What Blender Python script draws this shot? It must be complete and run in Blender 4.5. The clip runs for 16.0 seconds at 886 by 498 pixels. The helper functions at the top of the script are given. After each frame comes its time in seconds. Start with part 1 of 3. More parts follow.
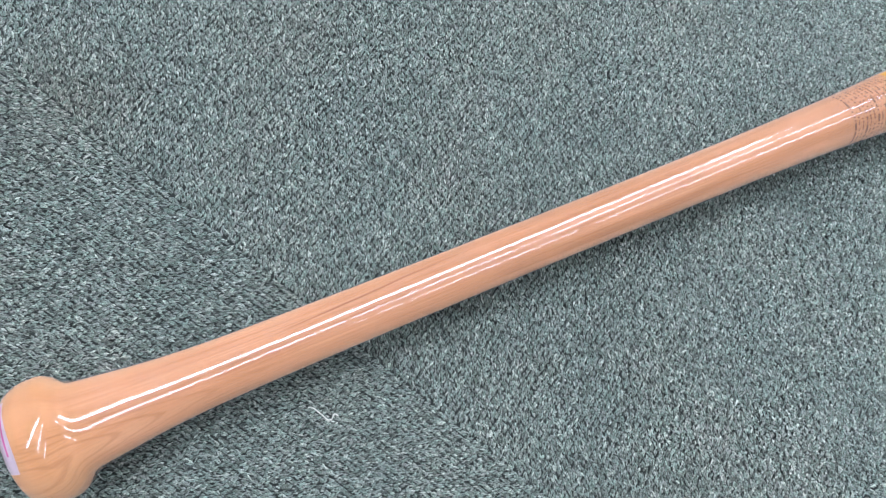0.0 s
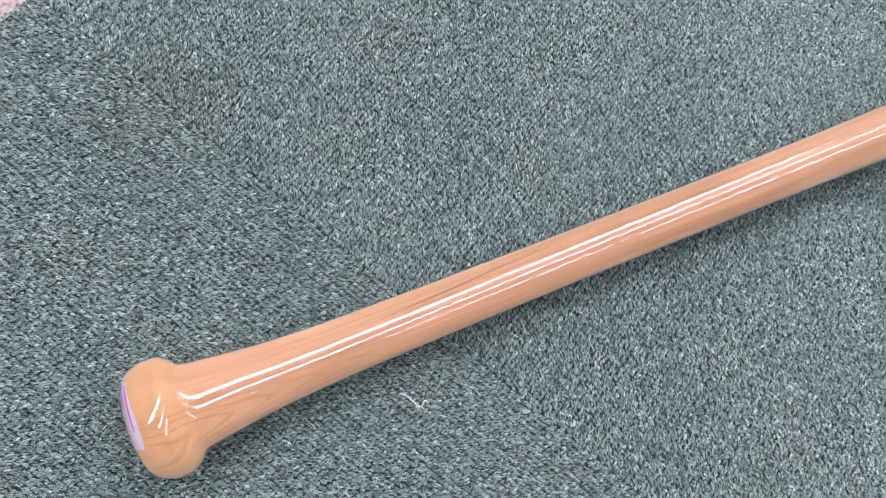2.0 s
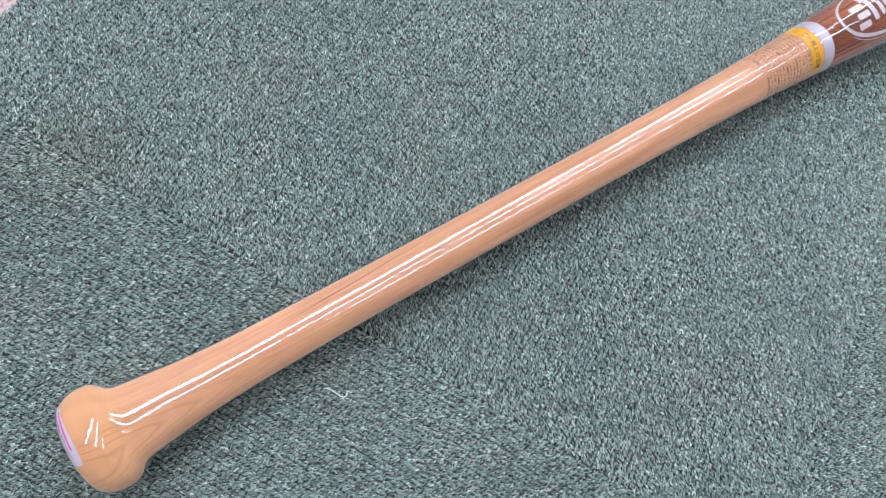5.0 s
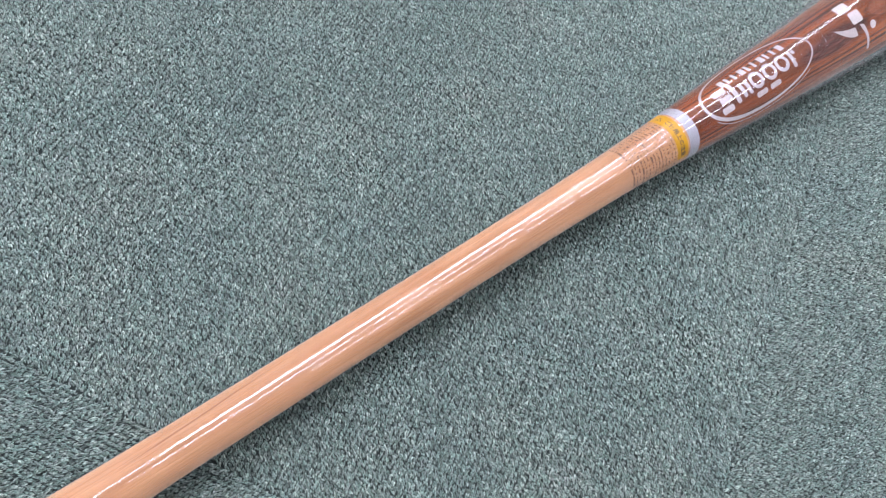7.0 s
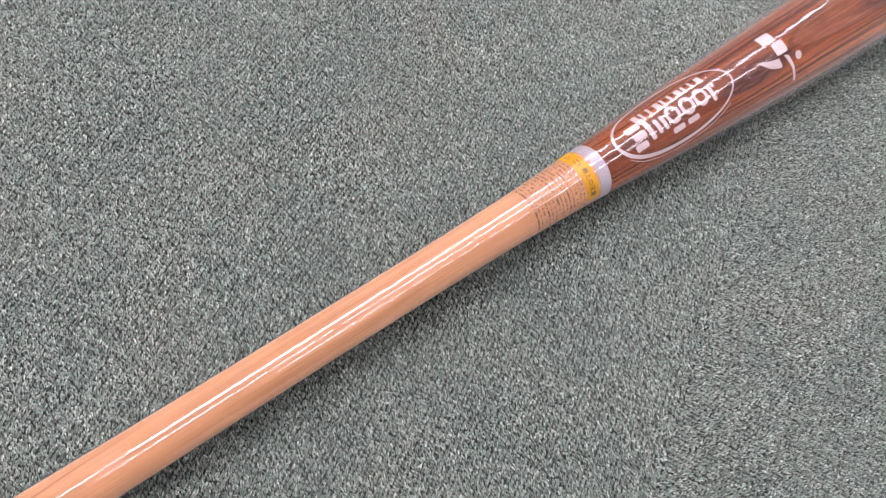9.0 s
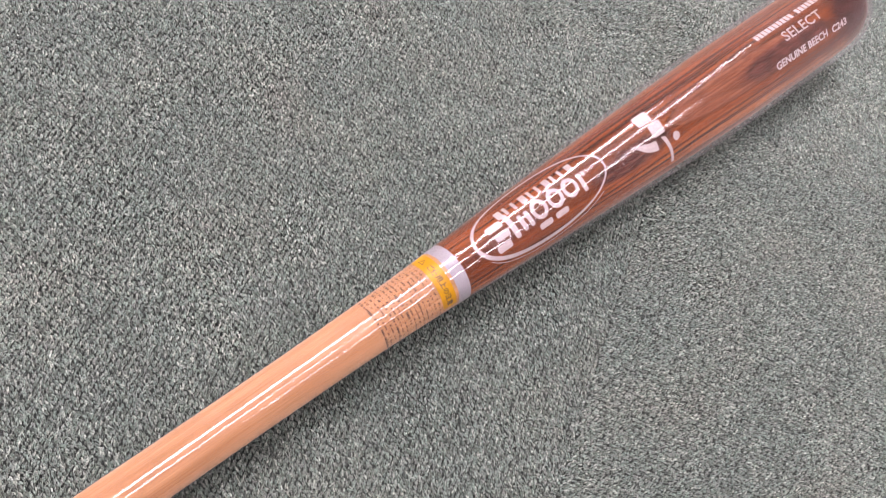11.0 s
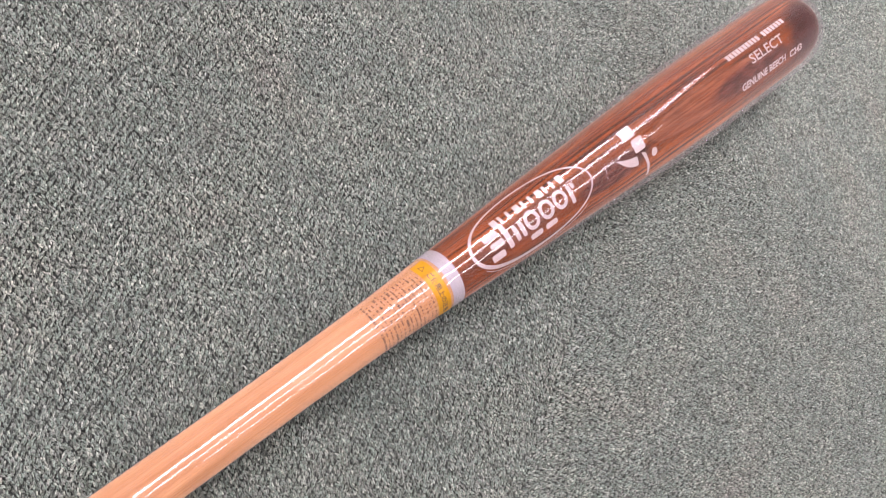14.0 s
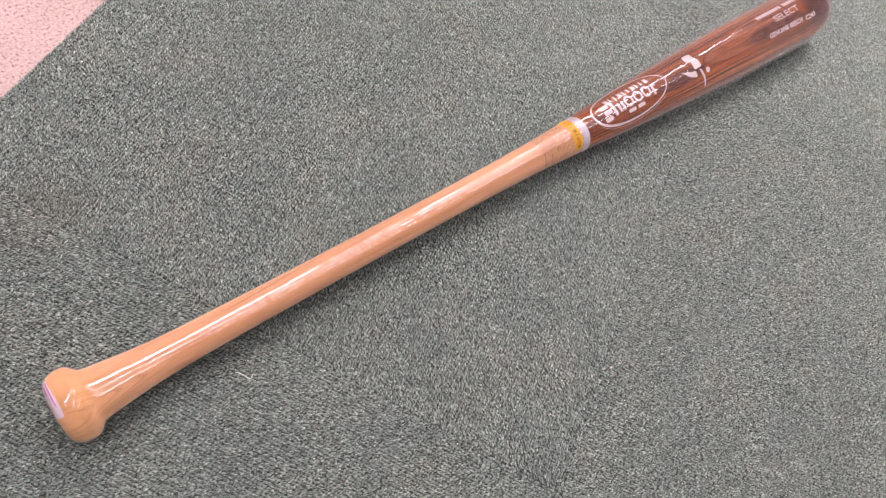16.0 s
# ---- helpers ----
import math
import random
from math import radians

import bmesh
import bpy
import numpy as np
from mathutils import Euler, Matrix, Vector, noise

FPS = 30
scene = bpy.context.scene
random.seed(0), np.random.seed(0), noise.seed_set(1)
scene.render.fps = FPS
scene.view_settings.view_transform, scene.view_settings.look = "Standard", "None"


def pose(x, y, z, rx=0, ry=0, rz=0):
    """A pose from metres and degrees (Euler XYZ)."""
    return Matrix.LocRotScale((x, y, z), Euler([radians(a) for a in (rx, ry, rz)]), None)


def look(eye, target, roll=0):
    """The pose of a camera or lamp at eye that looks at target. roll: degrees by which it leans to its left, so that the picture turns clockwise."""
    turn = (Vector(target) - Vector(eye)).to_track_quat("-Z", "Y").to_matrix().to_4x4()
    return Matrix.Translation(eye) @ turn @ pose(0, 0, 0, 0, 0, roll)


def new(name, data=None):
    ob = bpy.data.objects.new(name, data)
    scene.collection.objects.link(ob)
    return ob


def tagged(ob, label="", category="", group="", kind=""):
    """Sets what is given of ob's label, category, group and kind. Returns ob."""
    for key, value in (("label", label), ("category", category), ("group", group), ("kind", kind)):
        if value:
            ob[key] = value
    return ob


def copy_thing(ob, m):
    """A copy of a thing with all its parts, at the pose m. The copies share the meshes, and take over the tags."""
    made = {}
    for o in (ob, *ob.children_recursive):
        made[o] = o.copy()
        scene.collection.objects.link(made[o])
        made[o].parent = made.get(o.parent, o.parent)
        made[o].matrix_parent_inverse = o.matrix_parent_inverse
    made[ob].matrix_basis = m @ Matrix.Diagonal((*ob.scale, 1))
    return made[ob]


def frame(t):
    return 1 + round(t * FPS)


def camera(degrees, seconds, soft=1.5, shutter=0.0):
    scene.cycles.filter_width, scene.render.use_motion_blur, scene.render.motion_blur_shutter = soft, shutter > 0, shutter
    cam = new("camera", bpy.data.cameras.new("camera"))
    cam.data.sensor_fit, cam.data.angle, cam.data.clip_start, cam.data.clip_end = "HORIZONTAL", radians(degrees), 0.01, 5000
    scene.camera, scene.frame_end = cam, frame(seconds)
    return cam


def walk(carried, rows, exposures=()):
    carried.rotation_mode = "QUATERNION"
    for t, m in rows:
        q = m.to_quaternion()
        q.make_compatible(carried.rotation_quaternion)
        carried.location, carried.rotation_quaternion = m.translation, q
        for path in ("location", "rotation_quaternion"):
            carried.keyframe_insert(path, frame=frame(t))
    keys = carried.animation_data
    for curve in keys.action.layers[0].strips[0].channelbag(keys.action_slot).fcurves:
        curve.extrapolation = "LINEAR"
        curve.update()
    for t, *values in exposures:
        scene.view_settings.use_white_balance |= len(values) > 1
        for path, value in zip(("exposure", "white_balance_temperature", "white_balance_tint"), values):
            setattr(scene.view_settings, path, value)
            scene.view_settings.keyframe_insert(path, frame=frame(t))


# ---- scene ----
cam = camera(66.34, 16.0, soft=1.15)
PATH = [
    (0, (0.0925, -0.0246, 0.3323), (0.3522, 0.0956, -0.6259), 42.96),
    (0.5, (0.0566, -0.0205, 0.3253), (0.3054, 0.1113, -0.6343), 41.02),
    (1, (0.0503, -0.0203, 0.3313), (0.2876, 0.1152, -0.6306), 39.54),
    (1.5, (0.0613, -0.0185, 0.3316), (0.2878, 0.1134, -0.6335), 38.87),
    (2, (0.0597, -0.0177, 0.3343), (0.2898, 0.1177, -0.6294), 38.11),
    (2.5, (0.0634, -0.0196, 0.3395), (0.2930, 0.1097, -0.6251), 38.48),
    (3, (0.0626, -0.0205, 0.3402), (0.3034, 0.1089, -0.6217), 38.35),
    (3.5, (0.0748, -0.0238, 0.3481), (0.3271, 0.0981, -0.6119), 39.19),
    (3.7, (0.0769, -0.0314, 0.3560), (0.3302, 0.0861, -0.6043), 39.25),
    (5.8, (0.0768, -0.0603, 0.3728), (0.3904, 0.1220, -0.5591), 27.91),
    (6, (0.0848, -0.0590, 0.3752), (0.4033, 0.1183, -0.5560), 28.64),
    (6.5, (0.1209, -0.0614, 0.3834), (0.4494, 0.1262, -0.5422), 27.32),
    (7, (0.1546, -0.0575, 0.3816), (0.4947, 0.1337, -0.5392), 27.22),
    (7.5, (0.1891, -0.0589, 0.3800), (0.5386, 0.1371, -0.5362), 27.13),
    (8, (0.1915, -0.0649, 0.3761), (0.5418, 0.1347, -0.5390), 26.81),
    (8.5, (0.2021, -0.0680, 0.3742), (0.5556, 0.1327, -0.5394), 26.86),
    (9, (0.2181, -0.0682, 0.3730), (0.5803, 0.1304, -0.5377), 27.50),
    (9.5, (0.2444, -0.0655, 0.3724), (0.6253, 0.1350, -0.5302), 28.22),
    (10, (0.2771, -0.0656, 0.3680), (0.6803, 0.1458, -0.5224), 28.25),
    (10.2, (0.2822, -0.0632, 0.3661), (0.6940, 0.1399, -0.5222), 29.43),
    (12.5, (0.3537, 0.0195, 0.3927), (0.8022, -0.0025, -0.5009), 56.64),
    (13, (0.3320, 0.0254, 0.3181), (0.8984, -0.0424, -0.5033), 62.66),
    (13.5, (0.3135, 0.0226, 0.3263), (0.8651, -0.0608, -0.5035), 68.40),
    (14, (0.2843, 0.0352, 0.3701), (0.7679, -0.0217, -0.5033), 62.86),
    (14.5, (0.2238, -0.0142, 0.4181), (0.7042, -0.0138, -0.4590), 57.97),
    (15, (0.1901, -0.0998, 0.4621), (0.6341, 0.0796, -0.4158), 33.17),
    (15.5, (0.0986, -0.1226, 0.4683), (0.5436, 0.0559, -0.4092), 34.54),
    (16, (0.0278, -0.1345, 0.5139), (0.4765, 0.0499, -0.3606), 35.07),
]
EXPOSURES = [(0.0, 0.0, 6220, 13), (7.0, 0.0, 6180, 11), (7.5, 0.0, 6600, 17), (8.1, 0.0, 7050, 24), (9.5, 0.0, 7250, 27), (12.5, 0.0, 7650, 33), (14.0, 0.0, 7600, 31), (16.0, 0.0, 7650, 31)]
walk(cam, [(t, look(eye, target, roll)) for t, eye, target, roll in PATH], EXPOSURES)

# ---- world and light: an indoor room under rows of ceiling lights ----
world = bpy.data.worlds.new("world")
scene.world = world
world.use_nodes = True
world.node_tree.nodes["Background"].inputs[0].default_value = (0.6, 0.65, 0.7, 1)
world.node_tree.nodes["Background"].inputs[1].default_value = 0.05

CEILING = 2.40          # room height
LAMP_GLOW = 18.8        # brightness of the diffusers
TILE_TURN = radians(29.0)   # direction of the carpet tiles
TILE = 0.535
SEAM_V, SEAM_U = 0.1035, -0.200


# ---- materials ----
def material(name, rough=0.5, **inputs):
    m = bpy.data.materials.new(name)
    m.use_nodes = True
    b = m.node_tree.nodes["Principled BSDF"]
    b.inputs["Roughness"].default_value = rough
    for key, value in inputs.items():
        b.inputs[key.replace("_", " ")].default_value = value
    return m, m.node_tree, b


def node(tree, kind, ins=None, **props):
    n = tree.nodes.new(kind)
    if "data_type" in props:
        n.data_type, n.blend_type = props["data_type"], props["blend_type"]
    if "operation" in props:
        n.operation = props["operation"]
    for key, value in (ins or {}).items():
        if isinstance(value, bpy.types.NodeSocket):
            tree.links.new(value, n.inputs[key])
        else:
            n.inputs[key].default_value = value
    return n


def ramp(tree, fac, stops):
    n = node(tree, "ShaderNodeValToRGB", {"Fac": fac})
    els = n.color_ramp.elements
    while len(els) < len(stops):
        els.new(0.5)
    for e, (p, c) in zip(els, stops):
        e.position, e.color = p, (*c, 1)
    return n.outputs["Color"]


def mixed(tree, fac, a, b, blend="MIX"):
    n = node(tree, "ShaderNodeMix", data_type="RGBA", blend_type=blend)
    for socket, value in ((n.inputs[0], fac), (n.inputs[6], a), (n.inputs[7], b)):
        if isinstance(value, bpy.types.NodeSocket):
            tree.links.new(value, socket)
        elif isinstance(value, tuple):
            socket.default_value = (*value, 1)
        else:
            socket.default_value = value
    return n.outputs[2]


def stretched(tree, scale, turn=(0, 0, 0), shift=(0, 0, 0)):
    co = node(tree, "ShaderNodeTexCoord")
    return node(tree, "ShaderNodeMapping", {"Vector": co.outputs["Object"], "Scale": scale, "Rotation": turn, "Location": shift}).outputs["Vector"]


def bump(tree, b, height, strength, distance):
    n = node(tree, "ShaderNodeBump", {"Height": height, "Strength": strength, "Distance": distance})
    tree.links.new(n.outputs["Normal"], b.inputs["Normal"])


def plain(name, colour, rough=0.5, grain=0.06, scale=60.0):
    m, t, b = material(name, rough)
    n = node(t, "ShaderNodeTexNoise", {"Vector": stretched(t, (scale,) * 3), "Scale": 1.0, "Detail": 4.0})
    dark = tuple(c * (1 - 2 * grain) for c in colour)
    light = tuple(min(1, c * (1 + grain)) for c in colour)
    t.links.new(ramp(t, n.outputs["Fac"], [(0.3, dark), (0.7, light)]), b.inputs["Base Color"])
    return m


def bat_coords(t):
    """Along the bat, and the angle round it from its top towards its printed side."""
    co = node(t, "ShaderNodeTexCoord")
    xyz = node(t, "ShaderNodeSeparateXYZ", {"Vector": co.outputs["Object"]})
    up = calc(t, "SUBTRACT", xyz.outputs["Z"], calc(t, "MULTIPLY_ADD", xyz.outputs["X"], 0.0090, 0.0258))
    return xyz.outputs["X"], calc(t, "ARCTAN2", calc(t, "MULTIPLY", xyz.outputs["Y"], -1.0), up)


def calc(t, op, *values):
    return node(t, "ShaderNodeMath", dict(enumerate(values)), operation=op).outputs[0]


def skin(t, scale, shift=(0, 0, 0), bend=0.0):
    """Coordinates that follow the turned surface: along the bat, and round it, in metres."""
    x, phi = bat_coords(t)
    round_by = calc(t, "MULTIPLY", phi, 0.022)
    if bend:
        n = node(t, "ShaderNodeTexNoise", {"Vector": stretched(t, (9, 40, 40), (0, 0, 0), shift), "Scale": 1.0, "Detail": 1.0})
        round_by = calc(t, "ADD", round_by, calc(t, "MULTIPLY", calc(t, "SUBTRACT", n.outputs["Fac"], 0.5), bend))
    both = node(t, "ShaderNodeCombineXYZ", {"X": x, "Y": round_by})
    return node(t, "ShaderNodeMapping", {"Vector": both.outputs[0], "Scale": scale, "Location": shift}).outputs["Vector"]


def wavy(t, scale, amount, shift=(0, 0, 0)):
    n = node(t, "ShaderNodeTexNoise", {"Vector": stretched(t, scale, (0, 0, 0), shift), "Scale": 1.0, "Detail": 2.0})
    return calc(t, "MULTIPLY", calc(t, "SUBTRACT", n.outputs["Fac"], 0.5), amount)


def wood_natural():
    # warm sheen added to lighten the handle's shaded edges
    m, t, b = material("natural_beech", 0.4, Specular_IOR_Level=0.08, Coat_Weight=0.05, Coat_Roughness=0.2, Diffuse_Roughness=1.0, Sheen_Weight=0.1, Sheen_Roughness=0.6, Sheen_Tint=(0.95, 0.80, 0.62, 1))
    x, phi = bat_coords(t)
    # broad bands of growth rings, then fine fibre, then short dark flecks
    broad = node(t, "ShaderNodeTexNoise", {"Vector": skin(t, (4, 90, 1), (0, 0, 0), 0.006), "Scale": 1.0, "Detail": 3.0, "Distortion": 0.4})
    c = ramp(t, broad.outputs["Fac"], [(0.3, (0.50, 0.225, 0.105)), (0.5, (0.64, 0.325, 0.175)), (0.7, (0.73, 0.405, 0.235))])
    fine = node(t, "ShaderNodeTexNoise", {"Vector": skin(t, (22, 1300, 1)), "Scale": 1.0, "Detail": 2.0})
    c = mixed(t, 0.26, c, ramp(t, fine.outputs["Fac"], [(0.35, (0.43, 0.19, 0.085)), (0.65, (0.80, 0.50, 0.30))]))
    # the knob is yellower
    c = mixed(t, node(t, "ShaderNodeMapRange", {"Value": x, 1: 0.021, 2: 0.001, 3: 0.0, 4: 0.55}).outputs[0], c, (0.66, 0.350, 0.150))
    # a pointed figure where the cut runs through the rings, below the flare
    bow = calc(t, "POWER", calc(t, "ABSOLUTE", calc(t, "SUBTRACT", phi, 0.62)), 1.7)
    cone = calc(t, "ADD", calc(t, "ADD", x, calc(t, "MULTIPLY", bow, 0.16)), wavy(t, (14, 90, 90), 0.03))
    rings = calc(t, "SINE", calc(t, "MULTIPLY", cone, 330.0))
    near = node(t, "ShaderNodeMapRange", {"Value": cone, 1: 0.04, 2: 0.115, 3: 0.34, 4: 0.0}).outputs[0]
    c = mixed(t, calc(t, "MULTIPLY", near, ramp(t, rings, [(0.55, (0, 0, 0)), (0.95, (1, 1, 1))])), c, (0.38, 0.16, 0.065))
    # dark streaks along the upper side
    vein = node(t, "ShaderNodeTexNoise", {"Vector": skin(t, (5, 300, 1), (3.1, 1.7, 0.4), 0.004), "Scale": 1.0, "Detail": 3.0})
    v = ramp(t, vein.outputs["Fac"], [(0.48, (0, 0, 0)), (0.5, (0.35, 0.35, 0.35)), (0.515, (0, 0, 0))])
    here = calc(t, "MULTIPLY", node(t, "ShaderNodeMapRange", {"Value": x, 1: 0.28, 2: 0.17, 3: 0.12, 4: 0.9}).outputs[0], node(t, "ShaderNodeMapRange", {"Value": phi, 1: 0.5, 2: -0.1, 3: 0.3, 4: 1.0}).outputs[0])
    c = mixed(t, calc(t, "MULTIPLY", v, here), c, (0.32, 0.14, 0.06))
    course = calc(t, "ADD", calc(t, "MULTIPLY_ADD", x, -4.2, 0.04), wavy(t, (30, 30, 30), 0.16, (6, 1, 0)))
    beside = calc(t, "ABSOLUTE", calc(t, "SUBTRACT", phi, course))
    reach = calc(t, "MULTIPLY", node(t, "ShaderNodeMapRange", {"Value": x, 1: 0.085, 2: 0.115, 3: 0.0, 4: 1.0}).outputs[0], node(t, "ShaderNodeMapRange", {"Value": x, 1: 0.147, 2: 0.190, 3: 1.0, 4: 0.0}).outputs[0])
    for reach_by, strength, colour in ((0.20, 0.40, (0.52, 0.25, 0.12)), (0.045, 0.85, (0.26, 0.09, 0.045))):
        c = mixed(t, calc(t, "MULTIPLY", reach, node(t, "ShaderNodeMapRange", {"Value": beside, 1: reach_by, 2: 0.0, 3: 0.0, 4: strength}).outputs[0]), c, colour)
    fleck = node(t, "ShaderNodeTexNoise", {"Vector": skin(t, (110, 1900, 1)), "Scale": 1.0, "Detail": 1.0})
    c = mixed(t, ramp(t, fleck.outputs["Fac"], [(0.68, (0, 0, 0)), (0.78, (0.45, 0.45, 0.45))]), c, (0.40, 0.185, 0.08))
    t.links.new(c, b.inputs["Base Color"])
    bump(t, b, fine.outputs["Fac"], 0.03, 0.0003)
    return m


def wood_stained():
    # greyish sheen added to imitate haze at the barrel's edges
    m, t, b = material("stained_beech", 0.4, Specular_IOR_Level=0.08, Coat_Weight=0.10, Coat_Roughness=0.2, Diffuse_Roughness=1.0, Sheen_Weight=0.2, Sheen_Roughness=0.35, Sheen_Tint=(0.85, 0.78, 0.74, 1))
    x, phi = bat_coords(t)
    base = node(t, "ShaderNodeTexNoise", {"Vector": skin(t, (3.0, 130, 1), (0.3, 0.2, 0.9), 0.008), "Scale": 1.0, "Detail": 2.0})
    c = ramp(t, base.outputs["Fac"], [(0.30, (0.15, 0.028, 0.008)), (0.5, (0.37, 0.088, 0.021)), (0.68, (0.56, 0.155, 0.043))])

    # pale pinkish figure with a rounded point towards the ring, and purplish mottled patches
    def figure(x0, phi0, a, p, colour, c, hard, shift, rim=0.0, most=0.9, ragged=0.22):
        d = calc(t, "SQRT", calc(t, "ADD", calc(t, "POWER", calc(t, "DIVIDE", calc(t, "SUBTRACT", x, x0), a), 2.0), calc(t, "POWER", calc(t, "DIVIDE", calc(t, "SUBTRACT", phi, phi0), p), 2.0)))
        d = calc(t, "ADD", d, wavy(t, (22, 90, 90), ragged, shift))
        fac = node(t, "ShaderNodeMapRange", {"Value": d, 1: 1.0, 2: 1.0 - hard, 3: 0.0, 4: most}).outputs[0]
        c = mixed(t, fac, c, colour)
        if rim:
            edge = ramp(t, d, [(0.0, (0, 0, 0)), (0.93, (0, 0, 0)), (0.97, (rim, rim, rim)), (1.0, (0, 0, 0))])
            c = mixed(t, edge, c, (0.15, 0.045, 0.018))
        return c
    mottle = node(t, "ShaderNodeTexNoise", {"Vector": skin(t, (70, 420, 1)), "Scale": 1.0, "Detail": 4.0, "Roughness": 0.7})
    purple = ramp(t, mottle.outputs["Fac"], [(0.35, (0.085, 0.027, 0.025)), (0.52, (0.17, 0.060, 0.050)), (0.66, (0.28, 0.110, 0.088))])
    deep = ramp(t, mottle.outputs["Fac"], [(0.35, (0.045, 0.014, 0.016)), (0.6, (0.10, 0.032, 0.032))])
    c = figure(0.706, 0.16, 0.078, 0.40, (0.42, 0.150, 0.085), c, 0.06, (0, 0, 0), 0.7)
    c = figure(0.753, 0.26, 0.064, 0.30, purple, c, 0.3, (1, 0, 0), 0.0, 0.95, 0.5)
    c = figure(0.542, 0.11, 0.095, 0.42, (0.25, 0.078, 0.042), c, 0.35, (5, 2, 1), 0.0, 0.6, 0.45)
    c = figure(0.594, 0.33, 0.040, 0.36, purple, c, 0.3, (2, 1, 0), 0.0, 0.95, 0.5)
    c = figure(0.501, 0.15, 0.050, 0.30, purple, c, 0.6, (4, 2, 1), 0.0, 0.6, 0.5)
    c = figure(0.856, 0.25, 0.046, 1.1, deep, c, 0.3, (3, 1, 2), 0.0, 0.95, 0.3)
    fine = node(t, "ShaderNodeTexNoise", {"Vector": skin(t, (14, 1300, 1), (0, 0, 0), 0.002), "Scale": 1.0, "Detail": 3.0})
    c = mixed(t, 0.7, c, ramp(t, fine.outputs["Fac"], [(0.32, (0.60, 0.50, 0.46)), (0.6, (1, 1, 1))]), "MULTIPLY")
    c = mixed(t, 0.8, c, ramp(t, mottle.outputs["Fac"], [(0.34, (0.58, 0.55, 0.58)), (0.52, (0.95, 0.95, 0.95)), (0.66, (1.12, 1.12, 1.15))]), "MULTIPLY")
    # dark growth lines, gathered along the two flanks of the figure
    flank = ramp(t, node(t, "ShaderNodeMapRange", {"Value": phi, 1: -1.6, 2: 1.8, 3: 0.0, 4: 1.0}).outputs[0],
                 [(0.0, (0.5,) * 3), (0.20, (0.9,) * 3), (0.36, (1.0,) * 3), (0.44, (0.30,) * 3), (0.62, (0.30,) * 3), (0.72, (1.0,) * 3), (0.84, (0.9,) * 3), (1.0, (0.5,) * 3)])
    line = node(t, "ShaderNodeTexNoise", {"Vector": skin(t, (3.5, 620, 1), (1.2, 0.5, 0), 0.004), "Scale": 1.0, "Detail": 3.0, "Roughness": 0.6})
    c = mixed(t, calc(t, "MULTIPLY", flank, ramp(t, line.outputs["Fac"], [(0.51, (0, 0, 0)), (0.57, (0.92, 0.92, 0.92))])), c, (0.045, 0.012, 0.005))
    wide = node(t, "ShaderNodeTexNoise", {"Vector": skin(t, (2.5, 260, 1), (0.7, 2.5, 0), 0.005), "Scale": 1.0, "Detail": 2.0})
    c = mixed(t, calc(t, "MULTIPLY", flank, ramp(t, wide.outputs["Fac"], [(0.55, (0, 0, 0)), (0.62, (0.45, 0.45, 0.45))])), c, (0.10, 0.026, 0.010))
    pore = node(t, "ShaderNodeTexNoise", {"Vector": skin(t, (150, 1900, 1)), "Scale": 1.0, "Detail": 1.0})
    c = mixed(t, ramp(t, pore.outputs["Fac"], [(0.64, (0, 0, 0)), (0.74, (0.5, 0.5, 0.5))]), c, (0.07, 0.02, 0.01))
    t.links.new(c, b.inputs["Base Color"])
    bump(t, b, fine.outputs["Fac"], 0.05, 0.0003)
    return m


